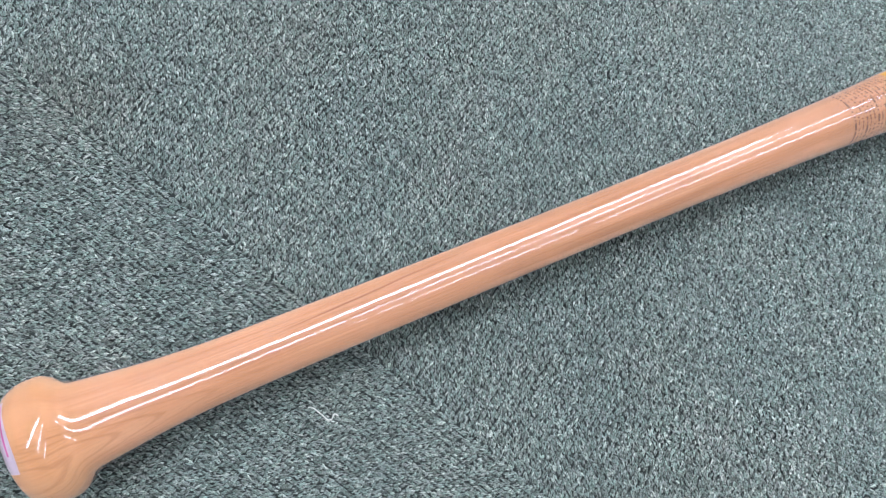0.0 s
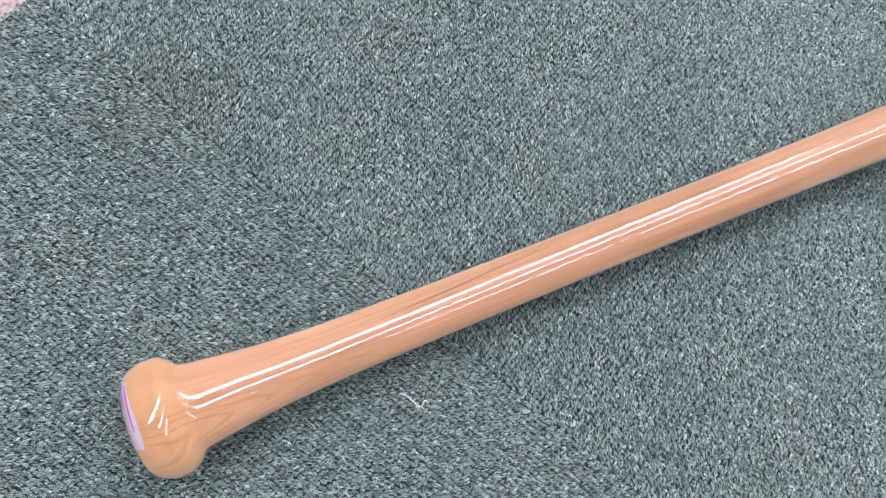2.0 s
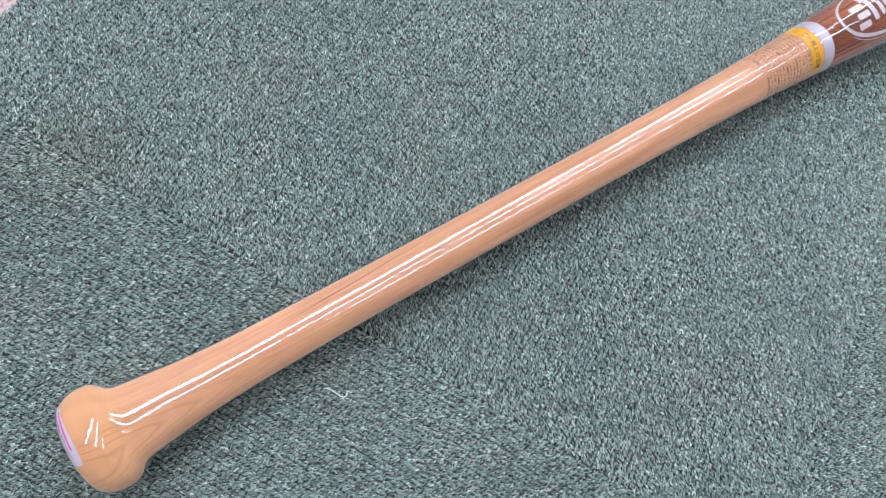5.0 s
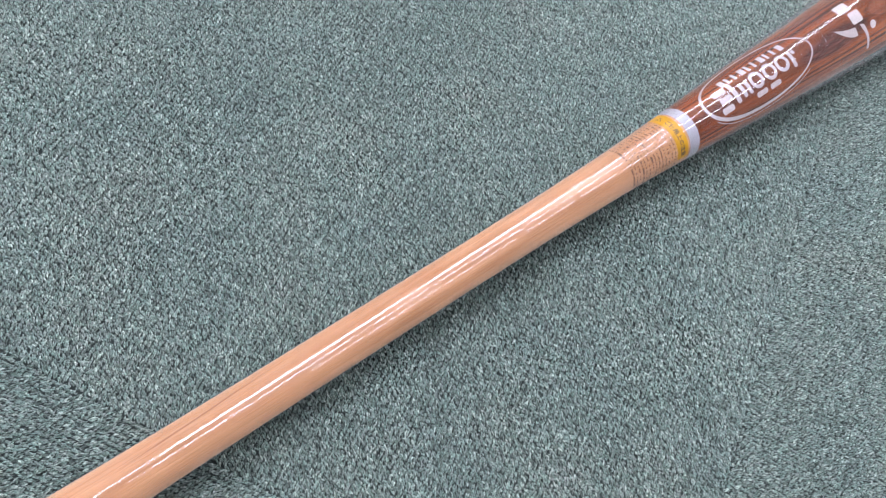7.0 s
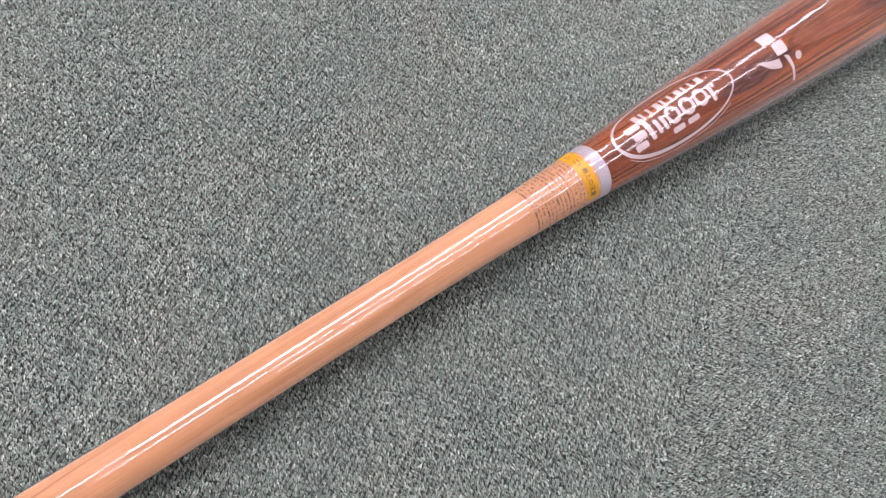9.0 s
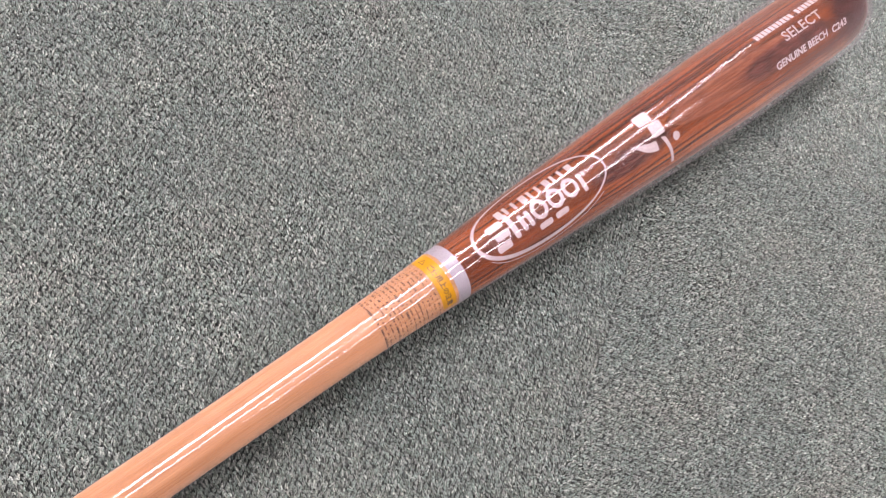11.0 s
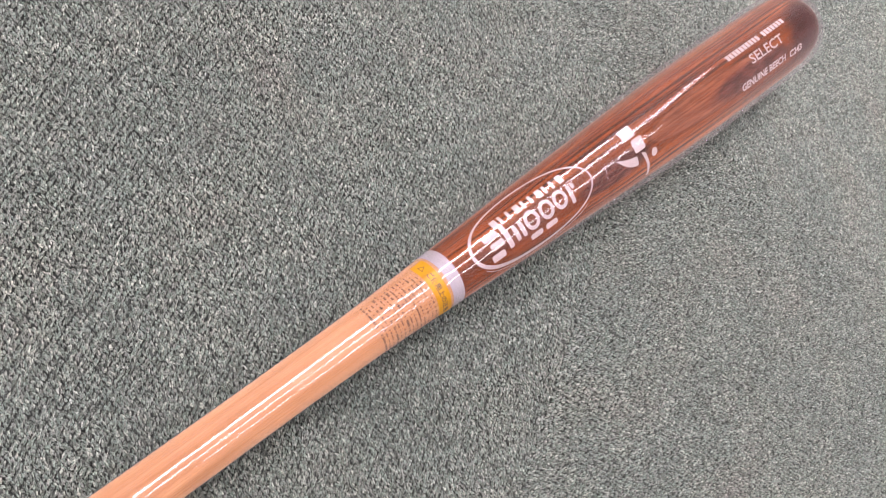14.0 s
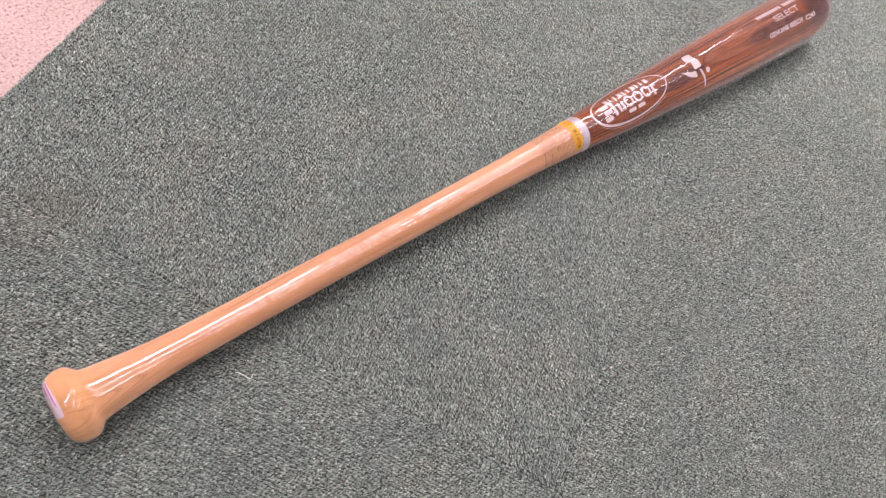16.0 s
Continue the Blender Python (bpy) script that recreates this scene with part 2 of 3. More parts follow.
def clear_film(name, ior=1.5):
    """""Shrink film: glossy, with added edge haze, looser and less smooth over the barrel."" """
    m = bpy.data.materials.new(name)
    m.use_nodes = True
    t = m.node_tree
    t.nodes.remove(t.nodes["Principled BSDF"])
    x, phi = bat_coords(t)
    loose = node(t, "ShaderNodeMapRange", {"Value": x, 1: 0.46, 2: 0.60, 3: 0.0, 4: 1.0}).outputs[0]
    n = node(t, "ShaderNodeTexNoise", {"Vector": stretched(t, (25, 70, 70)), "Scale": 1.0, "Detail": 3.0})
    bp = node(t, "ShaderNodeBump", {"Height": n.outputs["Fac"], "Strength": node(t, "ShaderNodeMapRange", {"Value": x, 1: 0.04, 2: 0.12, 3: 0.004, 4: 0.03}).outputs[0], "Distance": 0.002})
    side = node(t, "ShaderNodeLayerWeight", {"Blend": 0.5, "Normal": bp.outputs["Normal"]}).outputs["Facing"]
    face_on = ((ior - 1) / (ior + 1)) ** 2
    mirror = calc(t, "MULTIPLY_ADD", calc(t, "POWER", side, 5.0), 0.5, face_on)
    lap = calc(t, "MULTIPLY", node(t, "ShaderNodeMapRange", {"Value": x, 1: 0.393, 2: 0.402, 3: 0.0, 4: 1.0}).outputs[0], node(t, "ShaderNodeMapRange", {"Value": x, 1: 0.452, 2: 0.458, 3: 1.0, 4: 0.0}).outputs[0])
    gl = node(t, "ShaderNodeBsdfGlossy", {"Color": (1, 1, 1, 1), "Roughness": calc(t, "MULTIPLY_ADD", loose, 0.05, 0.095), "Normal": bp.outputs["Normal"]})
    # broad lobe tinted lilac to colour the glare around the lamp lines
    veil = node(t, "ShaderNodeBsdfGlossy", {"Color": (0.92, 0.84, 1.0, 1), "Roughness": 0.13, "Normal": bp.outputs["Normal"]})
    shine = node(t, "ShaderNodeMixShader", {"Fac": calc(t, "MULTIPLY_ADD", lap, 0.25, 0.45)})
    t.links.new(gl.outputs[0], shine.inputs[1])
    t.links.new(veil.outputs[0], shine.inputs[2])
    tr = node(t, "ShaderNodeBsdfTransparent", {"Color": (0.97, 0.97, 0.97, 1)})
    # sheen added to lay a pale haze along the bat's edges
    tint = mixed(t, loose, (0.06, 0.05, 0.05), (0.13, 0.114, 0.11))
    edge_sheen = node(t, "ShaderNodeBsdfSheen", {"Color": tint, "Roughness": 0.5})
    body = node(t, "ShaderNodeAddShader")
    t.links.new(tr.outputs[0], body.inputs[0])
    t.links.new(edge_sheen.outputs[0], body.inputs[1])
    mx = node(t, "ShaderNodeMixShader", {"Fac": mirror})
    t.links.new(body.outputs[0], mx.inputs[1])
    t.links.new(shine.outputs[0], mx.inputs[2])
    t.links.new(mx.outputs[0], t.nodes["Material Output"].inputs["Surface"])
    return m


def carpet_yarn(name, stops, rough=0.95):
    m, t, b = material(name, rough, Sheen_Weight=0.15)
    isl = node(t, "ShaderNodeNewGeometry").outputs["Random Per Island"]
    c = ramp(t, isl, stops)
    co = node(t, "ShaderNodeTexCoord")
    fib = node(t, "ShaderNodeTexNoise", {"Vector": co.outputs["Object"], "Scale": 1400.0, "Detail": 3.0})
    # fibre tone, with crevice shade painted into the hollows of the bump
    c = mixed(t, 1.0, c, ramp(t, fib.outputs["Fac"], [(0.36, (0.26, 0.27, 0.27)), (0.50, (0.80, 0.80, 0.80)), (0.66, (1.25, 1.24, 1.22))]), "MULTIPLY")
    patch = node(t, "ShaderNodeTexNoise", {"Vector": co.outputs["Object"], "Scale": 14.0, "Detail": 4.0})
    c = mixed(t, 0.6, c, ramp(t, patch.outputs["Fac"], [(0.3, (0.72, 0.78, 0.77)), (0.5, (0.92, 0.95, 0.92)), (0.64, (1.0, 0.98, 0.93)), (0.72, (1.0, 0.90, 0.88))]), "MULTIPLY")
    # a faint patch near the carpet's edge, browner and darker
    where = node(t, "ShaderNodeNewGeometry").outputs["Position"]
    away = node(t, "ShaderNodeVectorMath", {0: where, 1: (0.036, 0.150, 0.0)}, operation="DISTANCE").outputs["Value"]
    away = calc(t, "ADD", away, calc(t, "MULTIPLY", calc(t, "SUBTRACT", patch.outputs["Fac"], 0.5), 0.14))
    c = mixed(t, node(t, "ShaderNodeMapRange", {"Value": away, 1: 0.045, 2: 0.0, 3: 0.0, 4: 0.5}).outputs[0], c, (0.80, 0.68, 0.62), "MULTIPLY")
    t.links.new(c, b.inputs["Base Color"])
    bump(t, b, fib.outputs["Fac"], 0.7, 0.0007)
    return m


def glow(name, colour, strength):
    m = bpy.data.materials.new(name)
    m.use_nodes = True
    t = m.node_tree
    t.nodes.remove(t.nodes["Principled BSDF"])
    e = node(t, "ShaderNodeEmission", {"Color": (*colour, 1), "Strength": strength})
    t.links.new(e.outputs[0], t.nodes["Material Output"].inputs["Surface"])
    return m


def terrazzo():
    m, t, b = material("pale_pink_vinyl", 0.45)
    n = node(t, "ShaderNodeTexNoise", {"Vector": stretched(t, (420,) * 3), "Scale": 1.0, "Detail": 3.0})
    c = ramp(t, n.outputs["Fac"], [(0.32, (0.22, 0.13, 0.125)), (0.42, (0.40, 0.28, 0.27)), (0.6, (0.50, 0.37, 0.36))])
    big = node(t, "ShaderNodeTexNoise", {"Vector": stretched(t, (30,) * 3), "Scale": 1.0, "Detail": 2.0})
    c = mixed(t, 0.5, c, ramp(t, big.outputs["Fac"], [(0.3, (0.85, 0.82, 0.82)), (0.7, (1, 1, 1))]), "MULTIPLY")
    t.links.new(c, b.inputs["Base Color"])
    return m


NATURAL, STAINED = wood_natural(), wood_stained()
FILM = clear_film("clear_film")
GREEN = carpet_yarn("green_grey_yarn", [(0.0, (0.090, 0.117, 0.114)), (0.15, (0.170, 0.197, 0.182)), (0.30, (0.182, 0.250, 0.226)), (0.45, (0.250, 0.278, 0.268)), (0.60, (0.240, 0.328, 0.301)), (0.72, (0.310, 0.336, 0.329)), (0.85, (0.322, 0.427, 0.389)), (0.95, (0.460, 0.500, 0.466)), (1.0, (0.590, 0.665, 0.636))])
# average pile tone for the carpet beyond the modelled tiles
FAR_PILE = plain("far_green_grey_pile", (0.20, 0.232, 0.218), 0.95, 0.3, 350)
# tile backing, coloured near black to paint the shade between the loops
GAP_SHADE = plain("gap_shade_backing", (0.035, 0.046, 0.044), 0.95, 0.3, 400)
VINYL = terrazzo()
# greys of the unseen walls, chosen to hold back bounced light
PAINT = plain("light_grey_wall_paint", (0.45, 0.45, 0.445), 0.7, 0.03, 20)
# unseen south wall, darkened so that less light bounces from its side
LOW_BOUNCE = plain("low_bounce_grey_wall", (0.30, 0.30, 0.295), 0.7, 0.03, 20)
# the unseen ceiling is kept dark to weaken its bounce
CEILING_PAINT = plain("low_bounce_grey_ceiling", (0.34, 0.34, 0.335), 0.8, 0.03, 90)
METAL = plain("white_enamelled_steel", (0.75, 0.75, 0.74), 0.35, 0.02, 10)
DIFFUSER = glow("lit_diffuser", (0.96, 1.0, 1.07), LAMP_GLOW)
# same diffuser boosted 2.7 times, to throw a deeper shadow at the knob
BOOSTED_DIFFUSER = glow("boosted_lit_diffuser", (0.96, 1.0, 1.07), 2.7 * LAMP_GLOW)
PRINT = plain("white_print", (0.60, 0.51, 0.54), 0.4, 0.05, 300)
RING = plain("white_ring_paint", (0.44, 0.41, 0.48), 0.35, 0.04, 200)
YELLOW = plain("yellow_print", (0.58, 0.275, 0.007), 0.4, 0.05, 300)
INK = plain("dark_ink", (0.08, 0.06, 0.055), 0.5, 0.1, 500)
FINE_INK = plain("fine_dark_print", (0.13, 0.08, 0.06), 0.5, 0.1, 500)
STICKER = plain("white_sticker", (0.60, 0.50, 0.60), 0.4, 0.05, 200)
PINK_INK = plain("pink_ink", (0.62, 0.12, 0.36), 0.45, 0.1, 300)
THREAD = plain("white_thread", (0.72, 0.74, 0.70), 0.8, 0.08, 900)


# ---- mesh helpers ----
def part(name, bm, mat, parent=None, label="", smooth=True):
    me = bpy.data.meshes.new(name)
    bmesh.ops.recalc_face_normals(bm, faces=bm.faces)
    bm.to_mesh(me)
    bm.free()
    if smooth:
        me.polygons.foreach_set("use_smooth", [True] * len(me.polygons))
    me.materials.append(mat)
    ob = new(name, me)
    if parent is not None:
        ob.parent = parent
    if label:
        tagged(ob, label)
    return ob


def box(bm, lo, hi, bevel=0.0):
    c = [(a + b) / 2 for a, b in zip(lo, hi)]
    s = [b - a for a, b in zip(lo, hi)]
    vs = bmesh.ops.create_cube(bm, size=1.0, matrix=Matrix.Translation(c) @ Matrix.Diagonal((*s, 1)))["verts"]
    if bevel:
        es = {e for v in vs for e in v.link_edges}
        bmesh.ops.bevel(bm, geom=list(es), offset=bevel, segments=2, affect="EDGES", profile=0.5)


def grid_turn(v, u, z=0.0):
    """From carpet directions (v along the lamps' wall, u across) to the world."""
    c, s = math.cos(TILE_TURN), math.sin(TILE_TURN)
    return Vector((v * c + u * s, v * s - u * c, z))


# ---- the room: the floor, and unseen walls and ceiling added around it ----
ROOM_V, ROOM_U = (-2.7, 4.7), (-1.9, 2.8)


def slab(name, v0, v1, u0, u1, z0, z1, mat, label, category):
    bm = bmesh.new()
    lo = [bm.verts.new(grid_turn(v, u, z0)) for v, u in ((v0, u0), (v1, u0), (v1, u1), (v0, u1))]
    hi = [bm.verts.new(grid_turn(v, u, z1)) for v, u in ((v0, u0), (v1, u0), (v1, u1), (v0, u1))]
    bm.faces.new(lo), bm.faces.new(hi)
    for i in range(4):
        bm.faces.new((lo[i], lo[(i + 1) % 4], hi[(i + 1) % 4], hi[i]))
    return tagged(part(name, bm, mat, smooth=False), label, category, kind="structure")


FLOOR_Z = -0.0095
floor = slab("floor", ROOM_V[0], ROOM_V[1], ROOM_U[0], ROOM_U[1], -0.12, FLOOR_Z, VINYL, "pale pink speckled hard floor beside the carpet", "floor")
slab("wall_north", ROOM_V[0] - 0.1, ROOM_V[1] + 0.1, ROOM_U[0] - 0.1, ROOM_U[0], -0.12, CEILING + 0.1, PAINT, "unseen light grey room wall, added to close the room", "wall")
slab("wall_south", ROOM_V[0] - 0.1, ROOM_V[1] + 0.1, ROOM_U[1], ROOM_U[1] + 0.1, -0.12, CEILING + 0.1, LOW_BOUNCE, "unseen grey room wall, darkened to bounce less light", "wall")
slab("wall_west", ROOM_V[0] - 0.1, ROOM_V[0], ROOM_U[0], ROOM_U[1], -0.12, CEILING + 0.1, PAINT, "unseen light grey room wall, added to close the room", "wall")
slab("wall_east", ROOM_V[1], ROOM_V[1] + 0.1, ROOM_U[0], ROOM_U[1], -0.12, CEILING + 0.1, PAINT, "unseen light grey room wall, added to close the room", "wall")
slab("ceiling", ROOM_V[0], ROOM_V[1], ROOM_U[0], ROOM_U[1], CEILING, CEILING + 0.1, CEILING_PAINT, "unseen grey ceiling, darkened to bounce less light, with rows of lights", "ceiling")


def ceiling_light(wide, label, lit):
    base = new("ceiling_light")
    bm = bmesh.new()
    w, l = wide / 2, 0.62
    box(bm, (-l, -w - 0.02, -0.028), (l, w + 0.02, 0), 0.004)
    for x in (-l, l - 0.018):
        box(bm, (x, -w - 0.004, -0.075), (x + 0.018, w + 0.004, -0.029), 0.003)
    part("housing", bm, METAL, base, smooth=False)
    bm = bmesh.new()
    box(bm, (-l + 0.020, -w, -0.072), (l - 0.020, w, -0.030), 0.012)
    part("diffuser", bm, lit, base, "lit white diffuser", smooth=False)
    return tagged(base, label, "ceiling light", "rows of ceiling lights")


# lamps of the first row towards the tip are boosted to steer the shadows
LAMP_ROWS = ((-0.5, (-0.6,), 0.17, "broad white ceiling light with a lit long diffuser", DIFFUSER),
             (-0.5, (0.65, 1.9, 3.15), 0.17, "broad white ceiling light with a long diffuser, boosted to deepen shadows", BOOSTED_DIFFUSER),
             (0.47, (0.05, 1.3, 2.55, 3.8), 0.14, "slim white ceiling light with a lit long diffuser", DIFFUSER),
             (1.5, (0.25, 1.5), 0.13, "slim white ceiling light with a lit long diffuser", DIFFUSER))
for u, row, wide, label, lit in LAMP_ROWS:
    for n, v in enumerate(row):
        p = grid_turn(v, u)
        m = pose(p.x, p.y, CEILING - 0.001, 0, 0, math.degrees(TILE_TURN))
        if n == 0:
            lamp = ceiling_light(wide, label, lit)
            lamp.matrix_basis = m
        else:
            copy_thing(lamp, m)


# ---- the carpet: loop-pile tiles, each turned a quarter from its neighbours ----
PILE_Z = -0.0028


def pile_mesh(name, seed, pitch=0.0026, step=0.0019):
    """Rows of loops, each of three plump strands of yarn side by side."""
    rng = np.random.default_rng(seed)
    n_row, n_col = int(TILE / pitch), int(TILE / step)
    rows, cols = np.meshgrid(np.arange(n_row), np.arange(n_col), indexing="ij")
    rows, cols = rows.ravel(), cols.ravel()
    cx = (cols + 0.25 + 0.5 * (rows % 2)) * (TILE / n_col) + rng.normal(0, 0.00025, rows.size)
    cy = (rows + 0.5) * (TILE / n_row) + rng.normal(0, 0.00016, rows.size)
    cx, cy = cx - TILE / 2, cy - TILE / 2
    loops_made = len(cx)
    turn = rng.normal(0.80, 0.30, loops_made)
    high = np.clip(rng.normal(0.0024, 0.0003, loops_made), 0.0008, 0.0038)
    ply = np.tile([-1.0, 0.0, 1.0], loops_made)
    cx, cy, turn, high = (np.repeat(a, 3) for a in (cx, cy, turn, high))
    count = len(cx)
    turn = turn + rng.normal(0, 0.30, count)
    half = np.clip(rng.normal(0.00160, 0.00030, count), 0.0009, 0.0025)
    wide = np.clip(rng.normal(0.00054, 0.00011, count), 0.0003, 0.0009)
    top = high + rng.normal(0, 0.00038, count)
    skew = rng.normal(0, 0.35, count).clip(-0.7, 0.7) * half
    c, s = np.cos(turn), np.sin(turn)
    aside = ply * 0.00056 + rng.normal(0, 0.00012, count)
    cx, cy = cx - aside * s + 0.2 * ply * half * c, cy + aside * c + 0.2 * ply * half * s
    verts = np.zeros((count, 5, 3))
    # two ends, two flanks and the crown of the arch
    for k, (e, f, drop) in enumerate(((-half, 0.3 * wide, 0.0017), (skew * 0.5, -wide, 0.0012), (half, -0.3 * wide, 0.0017), (skew * 0.5, wide, 0.0012), (skew, 0 * wide, 0.0))):
        verts[:, k, 0] = cx + e * c - f * s
        verts[:, k, 1] = cy + e * s + f * c
        verts[:, k, 2] = PILE_Z + top - drop
    faces = np.array([(0, 1, 4), (1, 2, 4), (2, 3, 4), (3, 0, 4)])
    loops = (np.arange(count)[:, None, None] * 5 + faces[None]).reshape(-1)
    me = bpy.data.meshes.new(name)
    me.vertices.add(count * 5)
    me.vertices.foreach_set("co", verts.reshape(-1))
    me.loops.add(loops.size)
    me.loops.foreach_set("vertex_index", loops.astype(np.int32))
    me.polygons.add(count * 4)
    me.polygons.foreach_set("loop_start", np.arange(0, loops.size, 3).astype(np.int32))
    me.polygons.foreach_set("use_smooth", np.ones(count * 4, bool))
    me.update(calc_edges=True)
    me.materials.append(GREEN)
    return me


carpet = slab("carpet", ROOM_V[0], ROOM_V[1], SEAM_U, ROOM_U[1], FLOOR_Z, PILE_Z - 0.0020, FAR_PILE, "dark green grey loop-pile carpet laid in square tiles", "carpet")
pile = pile_mesh("carpet_tile", 3)
for i in range(3):
    for j in range(2):
        v = SEAM_V + (i - 0.5) * TILE
        u = SEAM_U + (j + 0.5) * TILE
        p = grid_turn(v, u)
        tile = new("carpet_tile", pile)
        quarter = 90 if (i + j) % 2 == 0 else 0
        tile.matrix_basis = pose(p.x, p.y, 0, 0, 0, 29.0 + quarter + (180 if i == 2 else 0)) @ Matrix.Diagonal((0.9992, 0.9992, 1, 1))
        tile.parent = carpet
        # a dark backing sheet under each tile deepens the shade in the gaps
        bm = bmesh.new()
        box(bm, (-TILE / 2, -TILE / 2, PILE_Z - 0.0019), (TILE / 2, TILE / 2, PILE_Z - 0.0014))
        back = part("tile_gap_shade", bm, GAP_SHADE, carpet, smooth=False)
        back.matrix_basis = pose(p.x, p.y, 0, 0, 0, 29.0)


# ---- the bat ----
AXIS = (0.0258, 0.0090)     # height of the axis at the knob's end, and its rise per metre
PROFILE = [(-0.0165, 0.0150), (-0.0160, 0.0180), (-0.0148, 0.0210), (-0.0120, 0.0235), (-0.0065, 0.0252), (-0.0020, 0.0252), (0.0015, 0.0236), (0.0040, 0.0207), (0.0060, 0.0189), (0.0085, 0.0181),
           (0.014, 0.0174), (0.022, 0.0165), (0.032, 0.0153), (0.045, 0.0142), (0.065, 0.0132), (0.09, 0.0127), (0.13, 0.0123), (0.20, 0.0121), (0.28, 0.0123), (0.33, 0.0127), (0.395, 0.0139), (0.480, 0.0181), (0.532, 0.0213),
           (0.583, 0.0238), (0.646, 0.0269), (0.714, 0.0293), (0.780, 0.0302), (0.835, 0.0307), (0.850, 0.0303), (0.860, 0.0291), (0.867, 0.0270), (0.8725, 0.0239), (0.8755, 0.0200), (0.8768, 0.015)]
PX, PR = np.array(PROFILE).T


def radius(x):
    """The bat's radius, by a smooth curve through the profile."""
    x = min(max(x, PX[0]), PX[-1])
    i = int(min(max(np.searchsorted(PX, x) - 1, 0), len(PX) - 2))
    h = np.diff(PX)
    d = np.diff(PR) / h
    def slope(k):
        if k == 0 or k == len(PX) - 1:
            return d[min(k, len(d) - 1)]
        if d[k - 1] * d[k] <= 0:
            return 0.0
        w1, w2 = 2 * h[k] + h[k - 1], h[k] + 2 * h[k - 1]
        return (w1 + w2) / (w1 / d[k - 1] + w2 / d[k])
    s = (x - PX[i]) / h[i]
    a, b = slope(i) * h[i], slope(i + 1) * h[i]
    return float(PR[i] * (2 * s**3 - 3 * s**2 + 1) + a * (s**3 - 2 * s**2 + s) + PR[i + 1] * (3 * s**2 - 2 * s**3) + b * (s**3 - s**2))


def on_bat(x, phi, off=0.0):
    """A point of the bat's surface: x along it, phi round it from the top towards the camera's side."""
    r = radius(x) + off
    return Vector((x, -r * math.sin(phi), AXIS[0] + AXIS[1] * x + r * math.cos(phi)))


def lathe(xs, off=0.0, around=72, close_start=False, close_end=False, wave=None):
    bm = bmesh.new()
    rings = []
    for x in xs:
        o = off(x) if callable(off) else off
        rings.append([bm.verts.new(on_bat(x, 2 * math.pi * k / around, o + (wave(x, 2 * math.pi * k / around) if wave else 0))) for k in range(around)])
    for a, b in zip(rings, rings[1:]):
        for k in range(around):
            bm.faces.new((a[k], a[(k + 1) % around], b[(k + 1) % around], b[k]))
    for on, ring, x, s in ((close_start, rings[0], xs[0], -1), (close_end, rings[-1], xs[-1], 1)):
        if on:
            c = bm.verts.new((x + s * 0.0012, 0, AXIS[0] + AXIS[1] * x))
            for k in range(around):
                bm.faces.new((ring[k], ring[(k + 1) % around], c))
    return bm


def span(a, b, n):
    return [a + (b - a) * k / n for k in range(n + 1)]


RING_A, RING_B = 0.4551, 0.4632
bat = new("baseball_bat")
tagged(bat, "wooden baseball bat with natural handle, brown barrel, wrapped in clear film", "baseball bat")
part("knob", lathe(span(-0.0165, 0.0085, 48), close_start=True), NATURAL, bat, "rounded natural beech knob")
part("handle", lathe(span(0.0085, RING_A, 140)), NATURAL, bat, "natural beech handle with a flared end")
part("ring", lathe(span(RING_A, RING_B, 6), 0.0001), RING, bat, "white painted ring")
part("barrel", lathe(span(RING_B, 0.82, 90) + span(0.82, 0.8768, 30)[1:], close_end=True), STAINED, bat, "brown stained barrel with dark grain")


def eased(x, a, b):
    f = max(0.0, min(1.0, (x - a) / (b - a)))
    return f * f * (3 - 2 * f)


def taut(x):
    """How far the film, drawn tight, runs outside the wood near the knob."""
    if x > 0.065:
        return 0.0
    w = 0.0030 * (1 - eased(x, 0.035, 0.065)) * eased(x, -0.0165, -0.011)
    return sum(radius(x + w * k / 5) for k in range(-5, 6)) / 11 - radius(x)


def film_off(x):
    """The film's distance from the wood: it bridges the neck and stands off the barrel."""
    return taut(x) + 0.0004 + 0.0007 * eased(x, 0.452, 0.49) + 0.0024 * eased(x, 0.48, 0.685) + 0.0005 * (1 - eased(x, 0.009, 0.05)) * eased(x, -0.011, 0.009)


def film_wave(x, phi):
    p = Vector((x * 40, math.sin(phi) * 1.6, math.cos(phi) * 1.6))
    w = 0.00002 * noise.noise(p)
    w += 0.00016 * eased(x, 0.40, 0.42) * (1 - eased(x, 0.45, 0.48)) * noise.noise(Vector((x * 120, math.sin(phi) * 4, math.cos(phi) * 4)))
    low = phi if phi < math.pi else phi - 2 * math.pi
    w += 0.0005 * eased(low, 0.75, 1.25) * (1 - eased(x, 0.009, 0.019)) * noise.noise(Vector((x * 260, math.sin(phi) * 11, math.cos(phi) * 11)))
    return w


film_xs = span(-0.0165, 0.025, 60) + span(0.025, 0.82, 210)[1:] + span(0.82, 0.8768, 24)[1:]
sleeve = lathe(film_xs, film_off, 96, True, True, film_wave)
inner = bpy.data.meshes.new("inner")
lathe(film_xs, lambda x: film_off(x) - 0.00008, 96, True, True, film_wave).to_mesh(inner)
sleeve.from_mesh(inner)
bpy.data.meshes.remove(inner)
film = part("film_sleeve", sleeve, FILM, bat, "clear shiny plastic film sleeve")


